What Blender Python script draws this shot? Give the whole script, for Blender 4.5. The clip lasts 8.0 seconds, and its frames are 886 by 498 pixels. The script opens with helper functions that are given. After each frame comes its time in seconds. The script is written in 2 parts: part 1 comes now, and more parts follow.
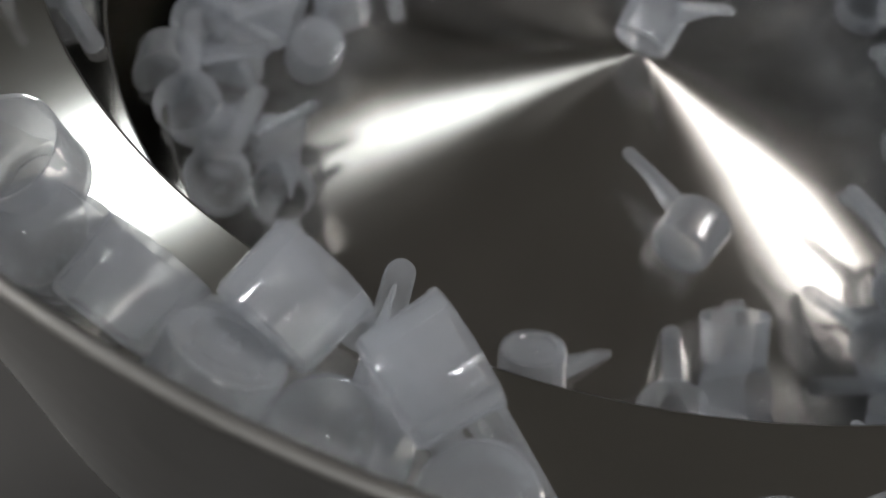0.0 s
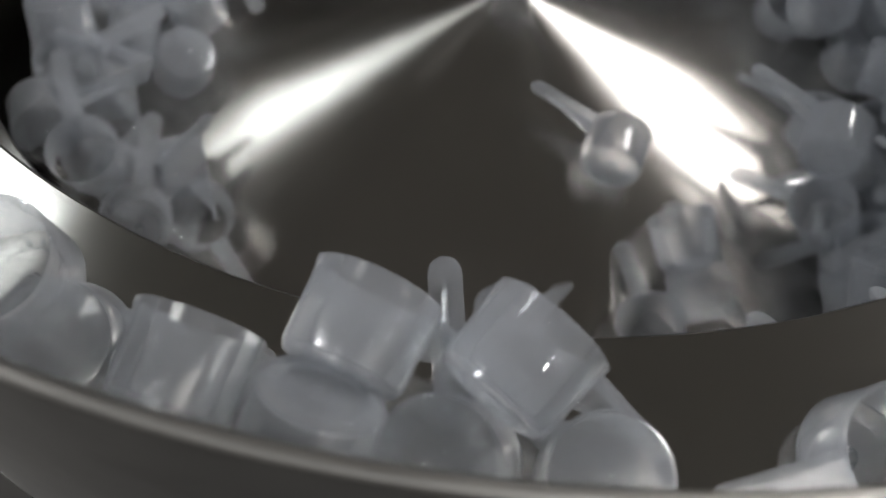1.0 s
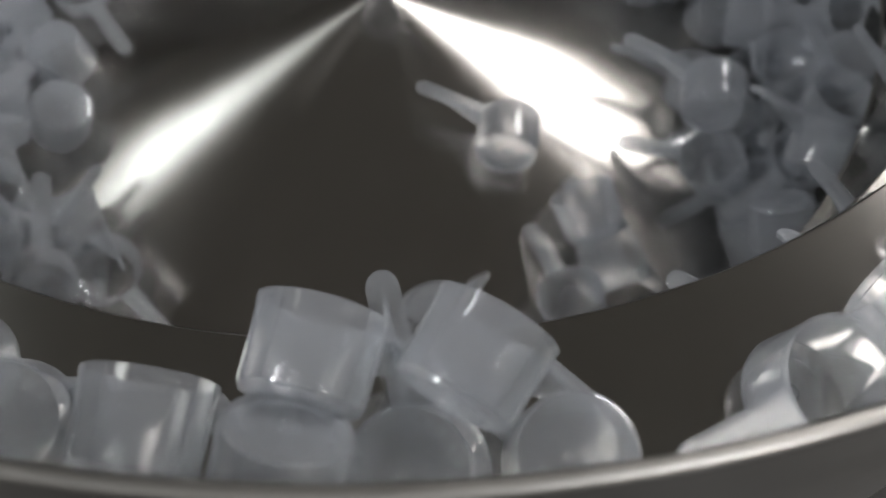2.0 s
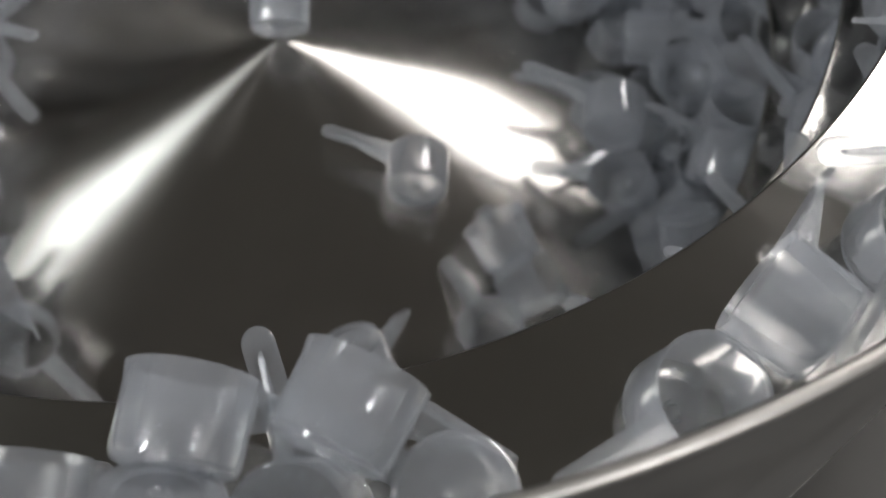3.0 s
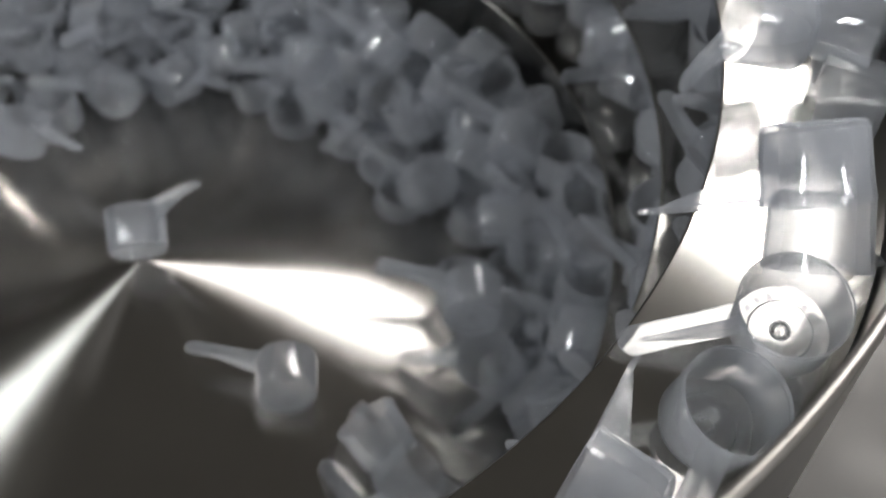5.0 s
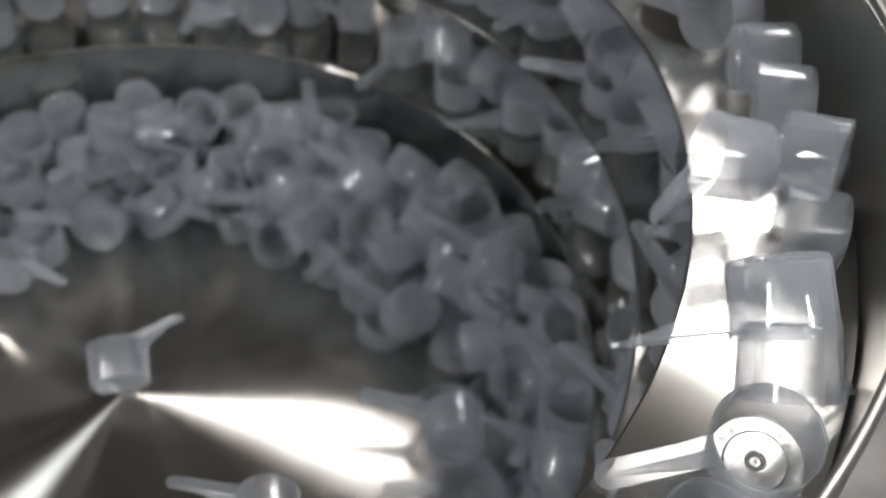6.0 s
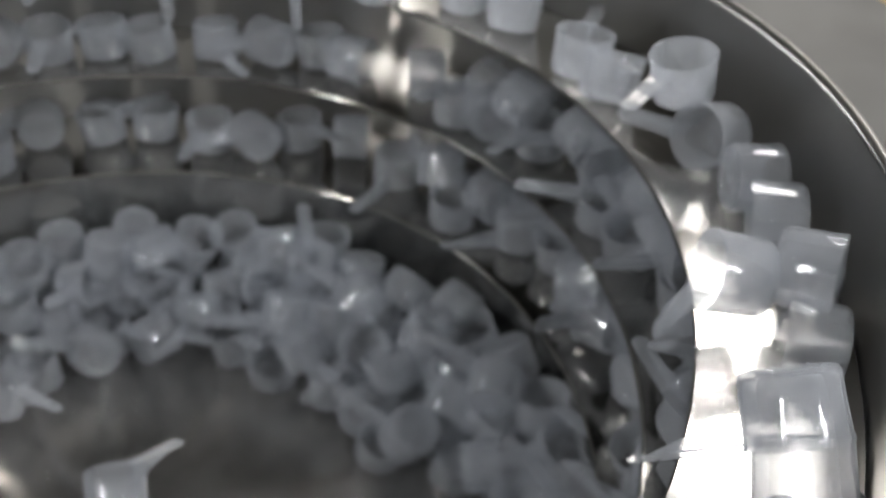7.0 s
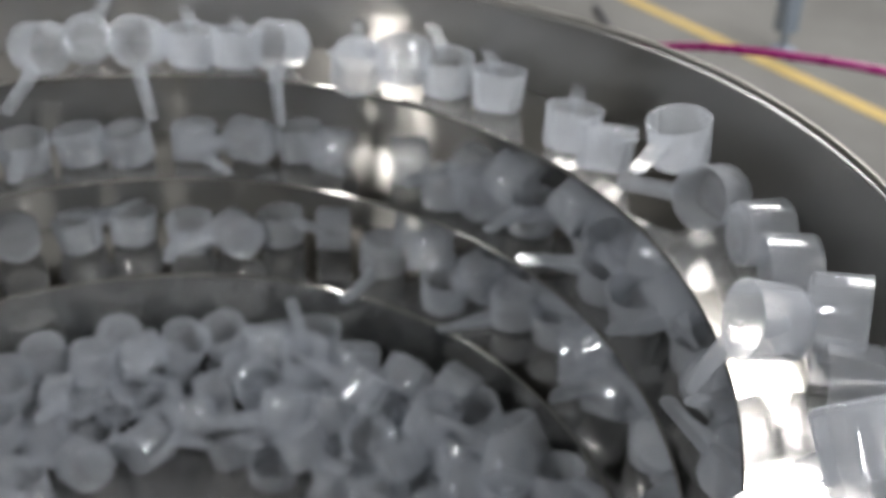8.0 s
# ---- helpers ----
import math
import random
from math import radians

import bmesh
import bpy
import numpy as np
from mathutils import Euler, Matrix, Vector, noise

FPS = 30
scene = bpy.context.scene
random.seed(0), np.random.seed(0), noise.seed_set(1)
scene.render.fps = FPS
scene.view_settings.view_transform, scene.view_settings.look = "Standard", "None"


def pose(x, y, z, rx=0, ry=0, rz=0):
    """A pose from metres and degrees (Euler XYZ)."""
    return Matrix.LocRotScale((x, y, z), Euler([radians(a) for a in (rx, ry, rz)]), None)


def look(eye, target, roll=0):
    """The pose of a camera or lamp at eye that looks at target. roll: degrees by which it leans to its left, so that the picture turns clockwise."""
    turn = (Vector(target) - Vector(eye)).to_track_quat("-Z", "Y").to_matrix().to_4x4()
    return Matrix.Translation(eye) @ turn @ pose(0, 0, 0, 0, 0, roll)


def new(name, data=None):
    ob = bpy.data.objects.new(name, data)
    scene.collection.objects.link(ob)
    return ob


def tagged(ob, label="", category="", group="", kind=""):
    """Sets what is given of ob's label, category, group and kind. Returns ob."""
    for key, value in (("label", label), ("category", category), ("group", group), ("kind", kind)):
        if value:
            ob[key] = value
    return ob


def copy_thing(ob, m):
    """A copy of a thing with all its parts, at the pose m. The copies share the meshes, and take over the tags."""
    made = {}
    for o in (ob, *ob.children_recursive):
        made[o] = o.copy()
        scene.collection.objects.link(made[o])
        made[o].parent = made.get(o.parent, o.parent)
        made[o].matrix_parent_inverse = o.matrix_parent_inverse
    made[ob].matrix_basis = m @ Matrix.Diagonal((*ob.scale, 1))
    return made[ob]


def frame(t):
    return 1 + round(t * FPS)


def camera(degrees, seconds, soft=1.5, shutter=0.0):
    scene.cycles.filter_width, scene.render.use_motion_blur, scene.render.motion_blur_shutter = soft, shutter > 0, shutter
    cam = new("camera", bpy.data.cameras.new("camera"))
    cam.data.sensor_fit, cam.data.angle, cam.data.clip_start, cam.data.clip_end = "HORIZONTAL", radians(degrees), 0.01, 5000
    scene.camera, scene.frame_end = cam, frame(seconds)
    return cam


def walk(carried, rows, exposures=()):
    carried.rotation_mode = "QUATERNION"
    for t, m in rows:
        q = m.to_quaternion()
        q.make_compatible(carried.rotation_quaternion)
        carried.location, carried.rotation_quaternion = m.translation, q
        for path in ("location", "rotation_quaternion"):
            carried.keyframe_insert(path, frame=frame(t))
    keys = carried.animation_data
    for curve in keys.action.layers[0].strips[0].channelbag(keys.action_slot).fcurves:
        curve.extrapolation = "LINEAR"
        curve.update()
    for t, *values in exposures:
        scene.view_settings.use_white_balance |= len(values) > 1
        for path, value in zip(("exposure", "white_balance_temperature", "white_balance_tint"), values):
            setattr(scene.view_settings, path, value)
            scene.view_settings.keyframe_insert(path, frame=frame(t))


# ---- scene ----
cam = camera(46.2, 8.0, soft=1.5)
cam.data.dof.use_dof = True
cam.data.dof.focus_distance = 0.39
cam.data.dof.aperture_fstop = 9.0
walk(cam, [
    (0.0, pose(0.0961, -0.4798, 0.3056, 30.58, -1.16, 28.26)),
    (0.5, pose(0.0708, -0.4831, 0.2954, 30.03, 0.56, 19.48)),
    (1.0, pose(0.0295, -0.4854, 0.3027, 28.15, -1.36, 10.45)),
    (1.5, pose(0.0099, -0.4862, 0.3054, 28.16, -2.47, 3.53)),
    (3.0, pose(0.0485, -0.4843, 0.3142, 30.13, -1.13, -6.02)),
    (3.5, pose(0.0618, -0.4808, 0.3134, 31.99, -1.20, -8.59)),
    (4.0, pose(0.0765, -0.4792, 0.3150, 34.24, -0.82, -10.64)),
    (4.5, pose(0.0859, -0.4789, 0.3240, 36.48, -0.56, -12.40)),
    (6.0, pose(0.0957, -0.4805, 0.3433, 45.75, -0.40, -14.66)),
    (6.5, pose(0.0945, -0.4784, 0.3467, 48.97, -0.26, -15.19)),
    (7.0, pose(0.0806, -0.4830, 0.3470, 52.47, -0.50, -16.12)),
    (7.5, pose(0.0492, -0.4826, 0.3353, 56.14, -1.04, -18.83)),
    (8.0, pose(0.0254, -0.4757, 0.3359, 58.10, 0.49, -21.77)),
], exposures=[(0.0, 0.36), (6.5, 0.36), (7.3, 0.52), (8.0, 0.72)])

# ---- light: ceiling panels of the hall ----
world = bpy.data.worlds.new("hall_air")
world.use_nodes = True
world.node_tree.nodes["Background"].inputs[0].default_value = (0.9, 0.95, 1.0, 1)
world.node_tree.nodes["Background"].inputs[1].default_value = 0.05
scene.world = world
scene.view_settings.exposure = 0.0


def ceiling_panel(name, az, dist, wide, deep, z, radiance, color):
    """A rectangular ceiling lamp, its long side across the line from the bowl."""
    data = bpy.data.lights.new(name, "AREA")
    data.shape, data.size, data.size_y = "RECTANGLE", wide, deep
    data.energy = radiance * math.pi * wide * deep
    data.color = color
    ob = new(name, data)
    a = radians(az)
    ob.matrix_world = pose(dist * math.cos(a), dist * math.sin(a), z, 0, 0, az - 90)
    return ob


ceiling_panel("ceiling_lamp_main", 35, 3.05, 1.9, 1.3, 3.1, 17.0, (1.0, 0.985, 0.975))
ceiling_panel("ceiling_lamp_side", 152, 2.75, 0.62, 0.7, 3.1, 8.0, (0.92, 0.98, 1.0))
ceiling_panel("ceiling_lamp_far", 48, 6.6, 1.8, 1.5, 3.1, 9.0, (0.95, 0.98, 1.0))
# strip lamps behind the camera
ceiling_panel("ceiling_strip_west", -158, 5.3, 0.32, 3.8, 3.1, 66.0, (0.97, 0.98, 1.0))
ceiling_panel("ceiling_strip_south", -52, 5.3, 0.32, 3.8, 3.1, 66.0, (0.97, 0.98, 1.0))
# added soft fill: an unseen wide area light high by the south wall
data = bpy.data.lights.new("window_daylight", "AREA")
data.shape, data.size, data.size_y = "RECTANGLE", 12.0, 2.0
data.energy, data.color = 2.1 * math.pi * 12.0 * 2.0, (0.93, 0.97, 1.0)
new("window_daylight", data).matrix_world = look((0, -8.9, 4.0), (0, 0, 1.0))

# ---- materials ----
def material(name):
    mat = bpy.data.materials.new(name)
    mat.use_nodes = True
    nt = mat.node_tree
    return mat, nt, nt.nodes["Principled BSDF"]


def node(nt, kind, **values):
    n = nt.nodes.new(kind)
    for key, value in values.items():
        n.inputs[key.replace("_", " ")].default_value = value
    return n


def noise_ramp(nt, scale, lo, hi, detail=4.0, stretch=(1, 1, 1)):
    co = nt.nodes.new("ShaderNodeTexCoord")
    mp = nt.nodes.new("ShaderNodeMapping")
    mp.inputs["Scale"].default_value = stretch
    no = node(nt, "ShaderNodeTexNoise", Scale=scale, Detail=detail)
    ra = nt.nodes.new("ShaderNodeMapRange")
    ra.inputs["From Min"].default_value, ra.inputs["From Max"].default_value = 0.3, 0.7
    ra.inputs["To Min"].default_value, ra.inputs["To Max"].default_value = lo, hi
    nt.links.new(co.outputs["Object"], mp.inputs["Vector"])
    nt.links.new(mp.outputs[0], no.inputs["Vector"])
    nt.links.new(no.outputs["Fac"], ra.inputs["Value"])
    return ra.outputs[0]


def steel(name, tone, rough, aniso):
    """Stainless steel with turned or rolled brush marks round the bowl's axis."""
    mat, nt, b = material(name)
    b.inputs["Metallic"].default_value = 1.0
    b.inputs["Anisotropic"].default_value = aniso
    b.inputs["Anisotropic Rotation"].default_value = 0.25
    tan = nt.nodes.new("ShaderNodeTangent")
    tan.direction_type, tan.axis = "RADIAL", "Z"
    nt.links.new(tan.outputs[0], b.inputs["Tangent"])
    mix = nt.nodes.new("ShaderNodeMix")
    mix.data_type = "RGBA"
    mix.inputs["A"].default_value = (tone[0] * 0.92, tone[1] * 0.91, tone[2] * 0.90, 1)
    mix.inputs["B"].default_value = (*tone, 1)
    nt.links.new(noise_ramp(nt, 9.0, 0.0, 1.0), mix.inputs["Factor"])
    nt.links.new(mix.outputs["Result"], b.inputs["Base Color"])
    nt.links.new(noise_ramp(nt, 40.0, rough * 0.94, rough * 1.07), b.inputs["Roughness"])
    # fine brush lines: rings by height and radius
    co = nt.nodes.new("ShaderNodeTexCoord")
    sep = nt.nodes.new("ShaderNodeSeparateXYZ")
    nt.links.new(co.outputs["Object"], sep.inputs[0])
    ln = nt.nodes.new("ShaderNodeVectorMath")
    ln.operation = "LENGTH"
    flat = nt.nodes.new("ShaderNodeCombineXYZ")
    nt.links.new(sep.outputs[0], flat.inputs[0])
    nt.links.new(sep.outputs[1], flat.inputs[1])
    nt.links.new(flat.outputs[0], ln.inputs[0])
    ang = nt.nodes.new("ShaderNodeMath")
    ang.operation = "ARCTAN2"
    nt.links.new(sep.outputs[1], ang.inputs[0])
    nt.links.new(sep.outputs[0], ang.inputs[1])
    pol = nt.nodes.new("ShaderNodeCombineXYZ")
    nt.links.new(ln.outputs["Value"], pol.inputs[0])
    nt.links.new(ang.outputs[0], pol.inputs[1])
    nt.links.new(sep.outputs[2], pol.inputs[2])
    mp = nt.nodes.new("ShaderNodeMapping")
    mp.inputs["Scale"].default_value = (900, 2.0, 900)
    nt.links.new(pol.outputs[0], mp.inputs["Vector"])
    fine = node(nt, "ShaderNodeTexNoise", Scale=1.0, Detail=2.0)
    nt.links.new(mp.outputs[0], fine.inputs["Vector"])
    bump = node(nt, "ShaderNodeBump", Strength=0.03, Distance=0.0003)
    nt.links.new(fine.outputs["Fac"], bump.inputs["Height"])
    nt.links.new(bump.outputs[0], b.inputs["Normal"])
    return mat


def plastic(name):
    """Milky translucent polypropylene: part clear, part scattering, under a satin gloss."""
    mat, nt, b = material(name)
    nt.nodes.remove(b)
    dif = node(nt, "ShaderNodeBsdfDiffuse", Color=(0.81, 0.83, 0.86, 1))
    # scattered dark specks of rubbed-off dirt, different on each scoop
    info = nt.nodes.new("ShaderNodeObjectInfo")
    co = nt.nodes.new("ShaderNodeTexCoord")
    far = nt.nodes.new("ShaderNodeVectorMath")
    far.operation = "ADD"
    nt.links.new(co.outputs["Object"], far.inputs[0])
    nt.links.new(info.outputs["Random"], far.inputs[1])
    speck = node(nt, "ShaderNodeTexNoise", Scale=260.0, Detail=1.0)
    nt.links.new(far.outputs[0], speck.inputs["Vector"])
    cut = nt.nodes.new("ShaderNodeMapRange")
    cut.inputs["From Min"].default_value, cut.inputs["From Max"].default_value = 0.76, 0.80
    nt.links.new(speck.outputs["Fac"], cut.inputs["Value"])
    tint = nt.nodes.new("ShaderNodeMix")
    tint.data_type = "RGBA"
    tint.inputs["A"].default_value, tint.inputs["B"].default_value = (0.81, 0.835, 0.875, 1), (0.10, 0.09, 0.08, 1)
    nt.links.new(cut.outputs[0], tint.inputs["Factor"])
    nt.links.new(tint.outputs["Result"], dif.inputs["Color"])
    trl = node(nt, "ShaderNodeBsdfTranslucent", Color=(0.84, 0.87, 0.92, 1))
    mix = nt.nodes.new("ShaderNodeMixShader")
    mix.inputs[0].default_value = 0.66
    nt.links.new(dif.outputs[0], mix.inputs[1])
    nt.links.new(trl.outputs[0], mix.inputs[2])
    clear = node(nt, "ShaderNodeBsdfTransparent", Color=(0.97, 0.975, 0.98, 1))
    body = nt.nodes.new("ShaderNodeMixShader")
    nt.links.new(noise_ramp(nt, 60.0, 0.60, 0.67), body.inputs[0])
    nt.links.new(mix.outputs[0], body.inputs[1])
    nt.links.new(clear.outputs[0], body.inputs[2])
    # bending of light in the thick rims and corners
    glass = node(nt, "ShaderNodeBsdfGlass", Color=(0.97, 0.975, 0.98, 1), IOR=1.45)
    nt.links.new(noise_ramp(nt, 150.0, 0.04, 0.08), glass.inputs["Roughness"])
    bent = nt.nodes.new("ShaderNodeMixShader")
    bent.inputs[0].default_value = 0.38
    nt.links.new(body.outputs[0], bent.inputs[1])
    nt.links.new(glass.outputs[0], bent.inputs[2])
    gloss = node(nt, "ShaderNodeBsdfGlossy", Color=(1, 1, 1, 1))
    nt.links.new(noise_ramp(nt, 150.0, 0.05, 0.09), gloss.inputs["Roughness"])
    edge = node(nt, "ShaderNodeLayerWeight", Blend=0.5)
    steep = nt.nodes.new("ShaderNodeMath")
    steep.operation = "POWER"
    steep.inputs[1].default_value = 3.0
    nt.links.new(edge.outputs["Facing"], steep.inputs[0])
    fres = nt.nodes.new("ShaderNodeMath")
    fres.operation = "MULTIPLY_ADD"
    fres.inputs[1].default_value, fres.inputs[2].default_value = 0.24, 0.035
    nt.links.new(steep.outputs[0], fres.inputs[0])
    out = nt.nodes.new("ShaderNodeMixShader")
    nt.links.new(fres.outputs[0], out.inputs[0])
    nt.links.new(bent.outputs[0], out.inputs[1])
    nt.links.new(gloss.outputs[0], out.inputs[2])
    nt.links.new(out.outputs[0], nt.nodes["Material Output"].inputs["Surface"])
    return mat


def painted(name, a, b_, rough, scale, metal=0.0, bump_d=0.0):
    mat, nt, b = material(name)
    mix = nt.nodes.new("ShaderNodeMix")
    mix.data_type = "RGBA"
    mix.inputs["A"].default_value, mix.inputs["B"].default_value = (*a, 1), (*b_, 1)
    nt.links.new(noise_ramp(nt, scale, 0.0, 1.0, 8.0), mix.inputs["Factor"])
    nt.links.new(mix.outputs["Result"], b.inputs["Base Color"])
    b.inputs["Metallic"].default_value = metal
    nt.links.new(noise_ramp(nt, scale * 3, rough * 0.8, min(1, rough * 1.2)), b.inputs["Roughness"])
    if bump_d:
        bump = node(nt, "ShaderNodeBump", Strength=0.3, Distance=bump_d)
        nt.links.new(noise_ramp(nt, scale * 12, 0.0, 1.0), bump.inputs["Height"])
        nt.links.new(bump.outputs[0], b.inputs["Normal"])
    return mat


CONE = steel("turned_steel", (0.44, 0.42, 0.395), 0.225, 0.92)
TRACK = steel("track_steel", (0.43, 0.415, 0.39), 0.125, 0.5)
WALL = steel("wall_steel", (0.36, 0.35, 0.335), 0.30, 0.6)
RIM = steel("rim_steel", (0.33, 0.315, 0.295), 0.42, 0.3)
PAN = painted("pan_metal", (0.03, 0.028, 0.026), (0.05, 0.047, 0.043), 0.42, 5.0, 0.5)
SCOOP = plastic("milky_plastic")
CONCRETE = painted("concrete", (0.095, 0.092, 0.085), (0.145, 0.14, 0.13), 0.75, 1.2, 0, 0.002)
YELLOW = painted("floor_paint", (0.34, 0.25, 0.09), (0.44, 0.31, 0.10), 0.7, 14.0)
HALL = painted("hall_paint", (0.44, 0.43, 0.415), (0.52, 0.51, 0.49), 0.8, 0.8)
DARK = painted("dark_paint", (0.02, 0.02, 0.022), (0.045, 0.045, 0.05), 0.5, 4.0)
MAT = painted("mat_rubber", (0.09, 0.075, 0.06), (0.15, 0.125, 0.10), 0.8, 5.0)
MAGENTA = painted("hose_plastic", (0.22, 0.004, 0.10), (0.28, 0.006, 0.13), 0.3, 20.0)


# ---- mesh helpers ----
def mesh_from(name, bm, mat, smooth=True):
    bmesh.ops.recalc_face_normals(bm, faces=bm.faces)
    me = bpy.data.meshes.new(name)
    bm.to_mesh(me)
    bm.free()
    for p in me.polygons:
        p.use_smooth = smooth
    if smooth:
        me.set_sharp_from_angle(angle=radians(38))
    me.materials.append(mat)
    return me


def part(name, bm, mat, parent, label="", smooth=True):
    ob = new(name, mesh_from(name, bm, mat, smooth))
    ob.parent = parent
    return tagged(ob, label)


def lathe(profile, steps, closed=True):
    """A body of revolution round z from (r, z) pairs; r = 0 gives a pole."""
    bm = bmesh.new()
    rings = []
    for r, z in profile:
        if r < 1e-6:
            rings.append([bm.verts.new((0, 0, z))])
        else:
            rings.append([bm.verts.new((r * math.cos(2 * math.pi * i / steps), r * math.sin(2 * math.pi * i / steps), z)) for i in range(steps)])
    pairs = list(zip(rings, rings[1:]))
    if closed:
        pairs.append((rings[-1], rings[0]))
    for a, b in pairs:
        if len(a) == 1 and len(b) == 1:
            continue
        for i in range(steps):
            j = (i + 1) % steps
            if len(a) == 1:
                bm.faces.new((a[0], b[i], b[j]))
            elif len(b) == 1:
                bm.faces.new((a[i], a[j], b[0]))
            else:
                bm.faces.new((a[i], a[j], b[j], b[i]))
    return bm


def sweep_turn(section, t0, t1, steps):
    """Sweeps a section, given as a function of the angle, round z."""
    bm = bmesh.new()
    rows = []
    for k in range(steps + 1):
        a = t0 + (t1 - t0) * k / steps
        rows.append([bm.verts.new((r * math.cos(a), r * math.sin(a), z)) for r, z in section(a)])
    n = len(rows[0])
    for p, q in zip(rows, rows[1:]):
        for i in range(n):
            j = (i + 1) % n
            bm.faces.new((p[i], p[j], q[j], q[i]))
    bm.faces.new(rows[0])
    bm.faces.new(rows[-1])
    return bm


def box(bm, x0, x1, y0, y1, z0, z1):
    v = [bm.verts.new((x, y, z)) for x in (x0, x1) for y in (y0, y1) for z in (z0, z1)]
    for f in ((0, 1, 3, 2), (4, 6, 7, 5), (0, 4, 5, 1), (2, 3, 7, 6), (0, 2, 6, 4), (1, 5, 7, 3)):
        bm.faces.new([v[i] for i in f])
    return bm


# ---- the hall ----
FLOOR_Z = -0.95
bm = box(bmesh.new(), -9, 9, -9, 9, FLOOR_Z - 0.1, FLOOR_Z)
tagged(new("floor", mesh_from("floor", bm, CONCRETE, False)), "worn grey concrete hall floor", "floor", kind="structure")
bm = box(bmesh.new(), -9, 9, -9, 9, 5.2, 5.3)
tagged(new("ceiling", mesh_from("ceiling", bm, HALL, False)), "plain painted hall ceiling", "ceiling", kind="structure")
for nm, q in (("wall_east", (9, 9.2, -9, 9)), ("wall_west", (-9.2, -9, -9, 9)), ("wall_north", (-9, 9, 9, 9.2)), ("wall_south", (-9, 9, -9.2, -9))):
    bm = box(bmesh.new(), *q, FLOOR_Z - 0.1, 5.3)
    tagged(new(nm, mesh_from(nm, bm, HALL, False)), "plain painted hall wall", "wall", kind="structure")

# ---- the feeder bowl ----
PITCH = 0.0137           # rise of the track, metres a radian
R_OUT = 0.4255
RIM_Z = 0.084
CONE_Z, CONE_S = -0.225, 0.22


def track_r(a):
    return 0.349 + 0.0155 * (a - 0.4) / (2 * math.pi)


bowl = tagged(new("feeder_bowl"), "round stainless steel vibratory feeder bowl with a spiral track", "bowl")
bowl.location = (0, 0, -0.36)


def bowl_part(name, bm, mat, label=""):
    ob = part(name, bm, mat, bowl, label)
    ob.location = (0, 0, 0.36)
    return ob


def tilted(bm):
    """The rim leans: a little higher on the near side."""
    for v in bm.verts:
        if v.co.z > 0:
            v.co.z -= 0.016 * v.co.y + 0.02 * v.co.x
    return bm


bowl_part("outer_wall", tilted(lathe([(R_OUT, -0.355), (R_OUT, RIM_Z - 0.004), (R_OUT + 0.0035, RIM_Z - 0.004), (R_OUT + 0.0035, -0.355)], 256)), WALL, "brushed steel cylinder wall")
rim = [(R_OUT + 0.0018 + 0.0024 * math.cos(k * math.pi / 6), RIM_Z + 0.0024 * math.sin(k * math.pi / 6)) for k in range(12)]
bowl_part("rim", tilted(lathe(rim, 256)), RIM, "rounded polished rim")
T0, T1 = -5.2 * math.pi, radians(150)
bowl_part("spiral_track", sweep_turn(lambda a: [(track_r(a), PITCH * a), (R_OUT - 0.0015, PITCH * a), (R_OUT - 0.0015, PITCH * a - 0.003), (track_r(a), PITCH * a - 0.003)], T0, T1, 900), TRACK, "flat steel spiral shelf")
bowl_part("track_edge", sweep_turn(lambda a: [(track_r(a) - 0.0002 + 0.0014 * math.cos(k * math.pi / 5), PITCH * a - 0.0015 + 0.0014 * math.sin(k * math.pi / 5)) for k in range(10)], T0, T1, 900), TRACK, "polished rounded track edge")
bowl_part("bottom_cone", lathe([(0, CONE_Z)] + [(r / 1000, CONE_Z - CONE_S * r / 1000) for r in (4, 20, 60, 110, 170, 230, 290, 345)] + [(0.345, -0.35), (0, -0.35)], 256, False), CONE, "turned steel cone floor")
bowl_part("inner_wall", sweep_turn(lambda a: [(track_r(a) + 0.004, -0.33), (track_r(a) + 0.004, PITCH * a - 0.0032), (track_r(a) + 0.007, PITCH * a - 0.0032), (track_r(a) + 0.007, -0.33)], T0, T0 + 2 * math.pi, 200), TRACK, "steel skirt below the lowest turn")

# ---- measuring scoops ----
CUP = [(0, 0.0010), (0.0008, 0.0004), (0.0020, 0.0006), (0.0026, 0.0016), (0.0034, 0.0010), (0.0042, 0.0018), (0.0118, 0.0018), (0.0126, 0.0008), (0.0166, 0.0003), (0.0184, 0.0010), (0.0195, 0.0034),
       (0.0202, 0.0268), (0.0206, 0.0271), (0.0207, 0.0297), (0.0203, 0.0300), (0.0198, 0.0299), (0.0195, 0.0270), (0.0187, 0.0050), (0.0178, 0.0033), (0.0160, 0.0028), (0, 0.0028)]


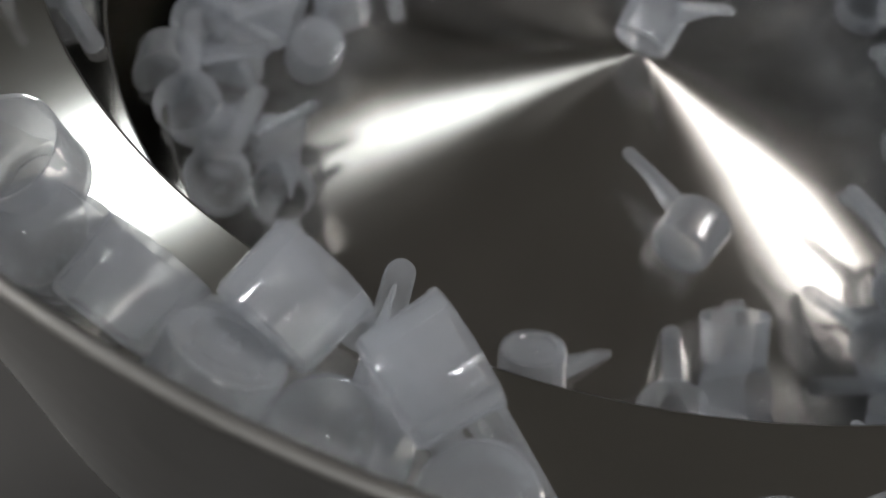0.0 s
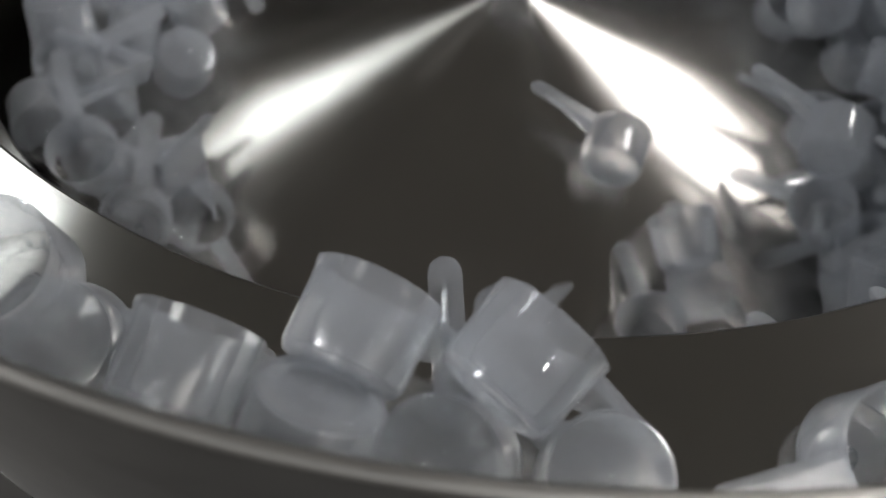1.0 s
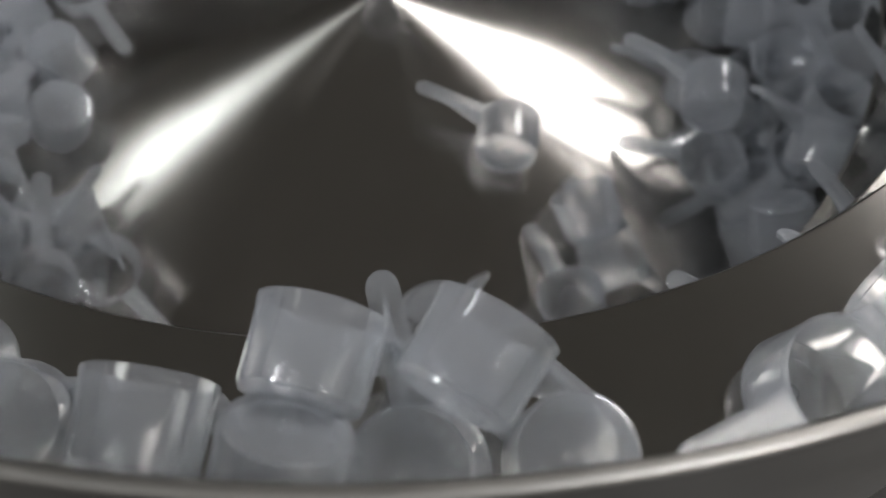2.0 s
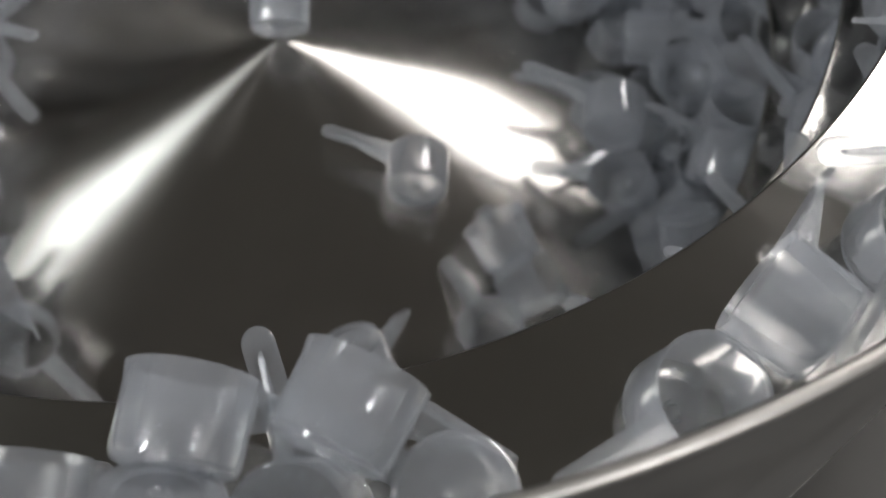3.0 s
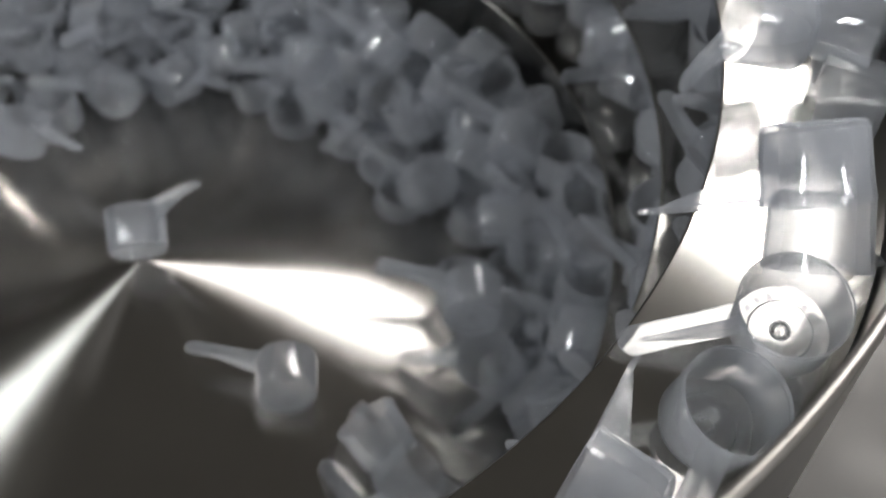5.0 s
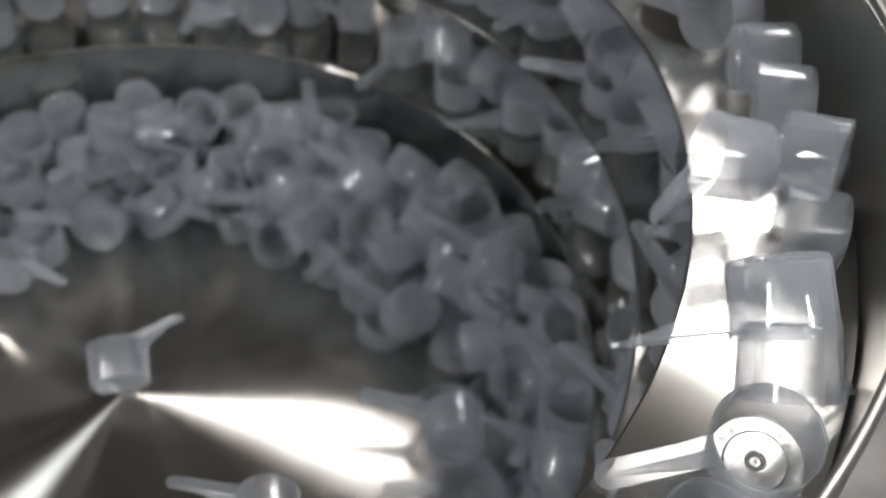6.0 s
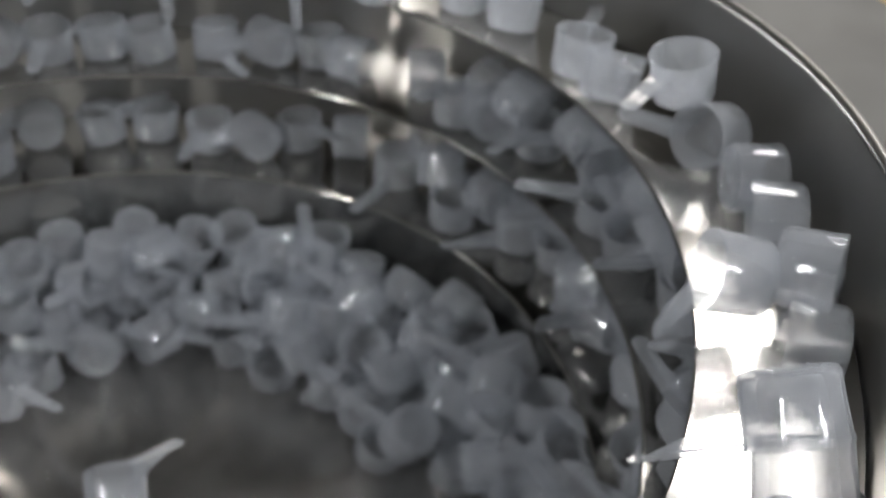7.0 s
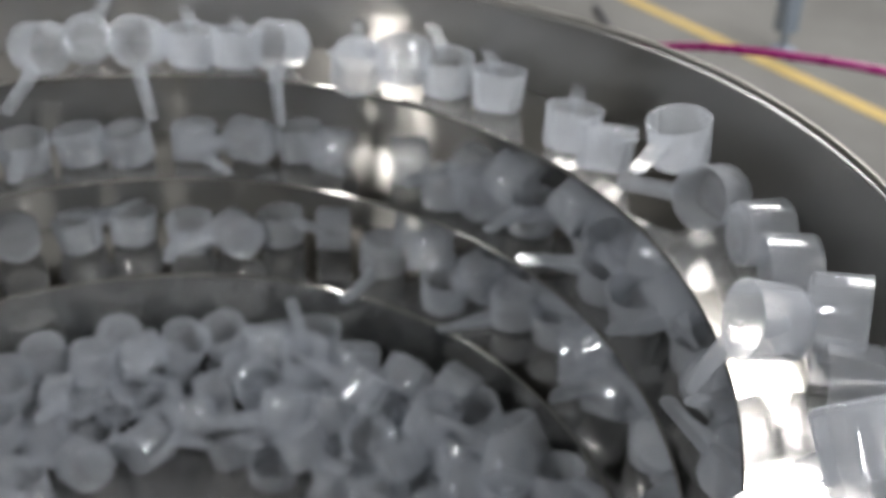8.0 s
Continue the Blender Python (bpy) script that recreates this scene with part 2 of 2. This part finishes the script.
def scoop_master():
    thing = tagged(new("measuring_scoop"), "milky translucent plastic measuring scoop with a flat handle", "scoop", "loose scoops in the feeder bowl")
    cup = part("cup", lathe(CUP, 48, False), SCOOP, thing)
    bm = bmesh.new()
    for k in range(17):
        # marks that cannot be read, raised on the ring of the base
        if k in (8, 12, 16):
            continue
        a = radians(20 + 19 * k)
        for v in box(bm, 0.0136, 0.0158, -0.0008, 0.0008, 0.0001, 0.0009).verts[-8:]:
            v.co = Matrix.Rotation(a, 3, "Z") @ v.co
    part("embossing", bm, SCOOP, cup, "raised unreadable marks", smooth=False)["kind"] = "stuff"
    bm = bmesh.new()
    # flat handle with a rounded tip
    outline = [(0.0196, -0.0062), (0.030, -0.0056), (0.0595, -0.0056)]
    outline += [(0.0595 + 0.0056 * math.sin(k * math.pi / 8), -0.0056 * math.cos(k * math.pi / 8)) for k in range(1, 8)]
    outline += [(x, -y) for x, y in ((0.0595, -0.0056), (0.030, -0.0056), (0.0196, -0.0062))]
    lo = [bm.verts.new((x, y, 0.0276)) for x, y in outline]
    hi = [bm.verts.new((x, y, 0.0296)) for x, y in outline]
    bm.faces.new(lo)
    bm.faces.new(hi)
    for i in range(len(outline)):
        j = (i + 1) % len(outline)
        bm.faces.new((lo[i], lo[j], hi[j], hi[i]))
    bmesh.ops.bevel(bm, geom=[e for e in bm.edges], offset=0.0005, segments=2, affect="EDGES")
    handle = part("handle", bm, SCOOP, thing, smooth=False)
    # web under the handle, deep at the cup and running out towards the tip
    bm = bmesh.new()
    side = [(0.0196, 0.0277), (0.0196, 0.0165), (0.024, 0.0168), (0.054, 0.0262), (0.0565, 0.0277)]
    faces = [[bm.verts.new((x, y, z)) for x, z in side] for y in (-0.0008, 0.0008)]
    for face in faces:
        bm.faces.new(face)
    for k in range(len(side)):
        n = (k + 1) % len(side)
        bm.faces.new((faces[0][k], faces[0][n], faces[1][n], faces[1][k]))
    bmesh.ops.bevel(bm, geom=[e for e in bm.edges], offset=0.0003, segments=2, affect="EDGES")
    part("rib", bm, SCOOP, handle, "tapered stiffening web", smooth=False)
    return thing


master = scoop_master()
first = [True]


def put_scoop(x, y, z, rx, ry, rz):
    m = pose(x, y, z, rx, ry, rz)
    if first[0]:
        first[0] = False
        master.matrix_basis = m
        return master
    return copy_thing(master, m)


# scoops that can be told apart: along the upper track first, then on the cone
put_scoop(-0.0140, -0.3818, 0.0185, -77, 42, -5)
put_scoop(0.0302, -0.3814, 0.0191, -76, 41, -22)
put_scoop(-0.0615, -0.4013, 0.0122, -105, 139, -18)
put_scoop(-0.0147, -0.3911, 0.0323, 30, 149, -59)
put_scoop(0.0177, -0.4009, 0.0184, -16, -166, -76)
put_scoop(0.0683, -0.3945, 0.0141, -9, -174, -36)
put_scoop(-0.1042, -0.3828, 0.0099, 162, -6, -177)
put_scoop(-0.1223, -0.3610, -0.0057, -12, 3, 166)
put_scoop(0.1444, -0.3661, -0.0138, -16, -8, -152)
put_scoop(0.1925, -0.3572, 0.0164, -79, 10, 49)
put_scoop(0.2346, -0.3139, -0.0091, 165, 175, 47)
put_scoop(0.2724, -0.2894, 0.0054, -14, 8, 176)
put_scoop(0.2887, -0.2443, 0.0711, -137, 13, 161)
put_scoop(0.2945, -0.2563, 0.0448, 143, 31, 18)
put_scoop(0.3416, -0.1507, 0.0292, -53, 67, 112)
put_scoop(0.3504, -0.1461, 0.0338, -96, 142, -137)
put_scoop(0.3704, -0.1856, 0.0083, 91, 169, -120)
put_scoop(0.3829, 0.0198, 0.0322, 4, 7, -145)
put_scoop(0.4028, -0.0070, 0.0178, 104, 169, -69)
put_scoop(0.3770, -0.0518, 0.0188, 93, 15, 76)
put_scoop(0.3988, -0.1003, 0.0187, 85, 165, -117)
put_scoop(0.0065, 0.3745, 0.0407, -82, 30, -138)
put_scoop(0.0533, 0.3494, 0.0501, -127, -47, 31)
put_scoop(0.1020, 0.3598, 0.0355, 43, 61, -84)
put_scoop(0.1288, 0.3404, 0.0194, -172, 179, -95)
put_scoop(0.1620, 0.3227, 0.0188, 6, 9, 79)
put_scoop(0.2098, 0.3160, 0.0318, 52, 61, -96)
put_scoop(0.2428, 0.2532, 0.0443, -174, -23, 69)
put_scoop(0.2699, 0.2245, 0.0266, 40, 11, 144)
put_scoop(0.3059, 0.2270, 0.0110, -179, -175, -100)
put_scoop(0.3296, 0.1849, 0.0098, 6, 5, 76)
put_scoop(0.3509, 0.1077, 0.0075, 6, 8, 59)
put_scoop(0.3542, 0.0651, 0.0093, 172, -161, 73)
put_scoop(0.0014, -0.0128, -0.2036, -58, -38, -24)
put_scoop(0.0802, -0.1267, -0.2324, -82, -158, -10)
put_scoop(0.0315, -0.2290, -0.2255, 154, 19, 62)
put_scoop(0.2033, -0.1152, -0.2040, -87, -160, -15)
put_scoop(-0.0875, 0.1417, -0.2387, -26, -2, -49)
put_scoop(0.0641, 0.3200, -0.2489, -114, 25, -171)
put_scoop(0.1259, 0.1754, -0.2517, -153, -168, 6)
put_scoop(0.1100, 0.2681, -0.2651, -169, 143, -92)
put_scoop(-0.0175, 0.2873, -0.2627, -75, 29, -173)
put_scoop(0.2114, -0.0602, -0.2652, 21, -9, 173)
put_scoop(0.1376, -0.1688, -0.2555, -20, 45, 95)
put_scoop(0.1239, -0.2238, -0.2703, -12, 17, 109)
put_scoop(0.1316, -0.1904, -0.2600, -21, 52, -18)
put_scoop(0.1541, 0.1682, -0.2707, 8, 20, 39)
put_scoop(0.1651, 0.1099, -0.2650, -14, -5, -34)
put_scoop(0.2902, 0.0654, -0.2781, 17, -16, -26)

# ---- the crowd of scoops on the lower turns and at the foot of the cone ----
rng = random.Random(7)
taken = [(o.matrix_basis @ Vector((0, 0, 0.015))) for o in scene.objects if o.name.startswith("measuring_scoop")]
master_meshes = [o.data for o in master.children_recursive if o.type == "MESH"]
heap_verts, heap_faces = [], []


def into_heap(m):
    """Adds one scoop to the deep layers of the heap."""
    for me in master_meshes:
        base = len(heap_verts)
        heap_verts.extend((m @ v.co)[:] for v in me.vertices)
        heap_faces.extend([base + i for i in p.vertices] for p in me.polygons)


def crowd(surface, r0, r1, a0, a1, tries, gap, lift=0.0, tilt=12, deep=False):
    """Scoops dropped at random on a surface: on their side, standing or upside down."""
    for _ in range(tries):
        a, r = rng.uniform(a0, a1), rng.uniform(r0, r1)
        x, y = r * math.cos(a), r * math.sin(a)
        kind = rng.random()
        spin = rng.uniform(0, 360)
        if kind < 0.55:
            m = pose(0, 0, 0.0205, 90 + rng.uniform(-tilt, tilt), 0, spin) @ pose(0, 0, 0, 0, 0, rng.uniform(0, 180)) @ pose(0, 0, -0.015)
        elif kind < 0.8:
            m = pose(0, 0, 0.0005, rng.uniform(-tilt, tilt), rng.uniform(-tilt, tilt), spin)
        else:
            m = pose(0, 0, 0.0305, 180 + rng.uniform(-tilt, tilt), rng.uniform(-tilt, tilt), spin)
        m = pose(x, y, surface(a, r) + lift) @ m
        c = m @ Vector((0, 0, 0.015))
        tip = m @ Vector((0.063, 0, 0.0285))
        if math.hypot(tip.x, tip.y) > r1 + 0.026 or tip.z < surface(a, math.hypot(tip.x, tip.y)):
            continue
        if tip.z - surface(a, math.hypot(tip.x, tip.y)) > lift + 0.05:
            continue
        if any((c - q).length < gap for q in taken):
            continue
        taken.append(c)
        if deep:
            into_heap(m)
        else:
            copy_thing(master, m)


def cone_z(a, r):
    return CONE_Z - CONE_S * r


for turn in (1, 2):
    lo = track_r(1 - 2 * math.pi * turn)
    end = radians(222 if turn == 1 else 240)

    def turn_z(a, r, turn=turn):
        return PITCH * (a - 2 * math.pi * turn)

    crowd(turn_z, lo + 0.024, 0.409, radians(-60), radians(35), 700, 0.0325)
    crowd(turn_z, lo + 0.030, 0.385, radians(35), end, 420, 0.039, tilt=8)
    crowd(turn_z, lo + 0.022, 0.400, radians(-50), radians(45), 90, 0.033, 0.024, 30)
for lift, inner, tries, deep in ((0.072, 0.292, 150, False), (0.046, 0.262, 200, False), (0.024, 0.240, 330, True), (0.0, 0.225, 500, True)):
    crowd(cone_z, inner + 0.012, 0.298, radians(-36), radians(4), tries // 2, 0.032, lift, 35, deep)
    crowd(cone_z, inner - 0.035, 0.298, radians(4), radians(60), tries, 0.032, lift, 35, deep)
for lift, inner, tries in ((0.070, 0.292, 140), (0.044, 0.275, 180), (0.022, 0.255, 240), (0.0, 0.225, 600)):
    crowd(cone_z, inner - 0.02, 0.305, radians(55), radians(110), tries, 0.034, lift, 25, False)
    crowd(cone_z, inner - 0.01, 0.290, radians(110), radians(205), tries, 0.036, lift, 25, False)
    crowd(cone_z, inner + 0.02, 0.287, radians(205), radians(230), tries // 4, 0.036, lift, 25, False)
heap = bpy.data.meshes.new("scoop_heap")
heap.from_pydata(heap_verts, [], heap_faces)
heap.materials.append(SCOOP)
for poly in heap.polygons:
    poly.use_smooth = True
heap.set_sharp_from_angle(angle=radians(38))
tagged(new("scoop_heap", heap), "deep heap of milky plastic scoops on the steel cone", "scoop heap", kind="stuff")

# ---- outside the bowl ----
bm = box(bmesh.new(), -6, 6, -0.028, 0.028, FLOOR_Z + 0.001, FLOOR_Z + 0.003)
line = tagged(new("floor_line", mesh_from("floor_line", bm, YELLOW, False)), "worn yellow painted floor marking", "floor marking", kind="structure")
line.matrix_world = pose(2.175, 2.196, 0, 0, 0, -83.6)


def tube(name, points, radius, mat):
    cu = bpy.data.curves.new(name, "CURVE")
    cu.dimensions, cu.bevel_depth, cu.bevel_resolution = "3D", radius, 4
    sp = cu.splines.new("NURBS")
    sp.points.add(len(points) - 1)
    for p, q in zip(sp.points, points):
        p.co = (*q, 1)
    sp.use_endpoint_u = True
    cu.materials.append(mat)
    return new(name, cu)


tagged(tube("air_hose", [(0.740, 0.763, -0.217), (0.734, 0.567, -0.132), (0.759, 0.449, -0.101), (0.794, 0.376, -0.092), (0.821, 0.307, -0.081), (0.889, 0.266, -0.099), (1.089, 0.066, -0.899)], 0.005, MAGENTA), "magenta plastic air hose hanging beside the bowl", "hose")
bowl_part("outer_pan", lathe([(R_OUT + 0.004, -0.15), (0.60, -0.165), (0.63, -0.15), (0.633, -0.152), (0.602, -0.169), (R_OUT + 0.004, -0.154)], 192), PAN, "steel collar round the bowl")
tagged(tube("steel_rod", [(0.294, -0.308, -0.146), (0.295, -0.322, -0.143), (0.298, -0.341, -0.143), (0.325, -0.361, -0.176)], 0.003, TRACK), "thin bent steel rod beside the bowl", "rod")
bm = lathe([(0.30, FLOOR_Z), (0.30, -0.40), (0.26, -0.36), (0, -0.36), (0, FLOOR_Z)], 64, False)
tagged(new("drive_unit", mesh_from("drive_unit", bm, DARK)), "dark painted vibratory drive unit under the bowl", "drive unit")


def machine_leg(x, y, height):
    """A square post on a round levelling foot."""
    thing = tagged(new("machine_leg"), "blue-grey steel machine leg on a levelling foot", "machine leg", "machine legs on the hall floor")
    thing.location = (x, y, FLOOR_Z)
    part("foot", lathe([(0, 0), (0.045, 0), (0.045, 0.012), (0.02, 0.025), (0.012, 0.03), (0.012, 0.07), (0, 0.07)], 24, False), LEG, thing)
    bm = box(bmesh.new(), -0.03, 0.03, -0.03, 0.03, 0.07, height)
    bmesh.ops.bevel(bm, geom=[e for e in bm.edges], offset=0.004, segments=2, affect="EDGES")
    part("post", bm, LEG, thing, smooth=False)
    return thing


LEG = painted("leg_paint", (0.16, 0.19, 0.23), (0.22, 0.25, 0.29), 0.5, 6.0)
machine_leg(2.29, 2.17, 0.9)
tagged(tube("floor_cable", [(1.92, 2.78, FLOOR_Z + 0.012), (1.88, 2.62, FLOOR_Z + 0.012), (1.81, 2.46, FLOOR_Z + 0.012)], 0.012, DARK), "black cable lying on the concrete floor", "cable")
bm = box(bmesh.new(), 3.0, 6.0, 0.4, 4.6, FLOOR_Z + 0.001, FLOOR_Z + 0.012)
tagged(new("floor_mat", mesh_from("floor_mat", bm, MAT, False)), "dark brown worn rubber floor mat", "mat")
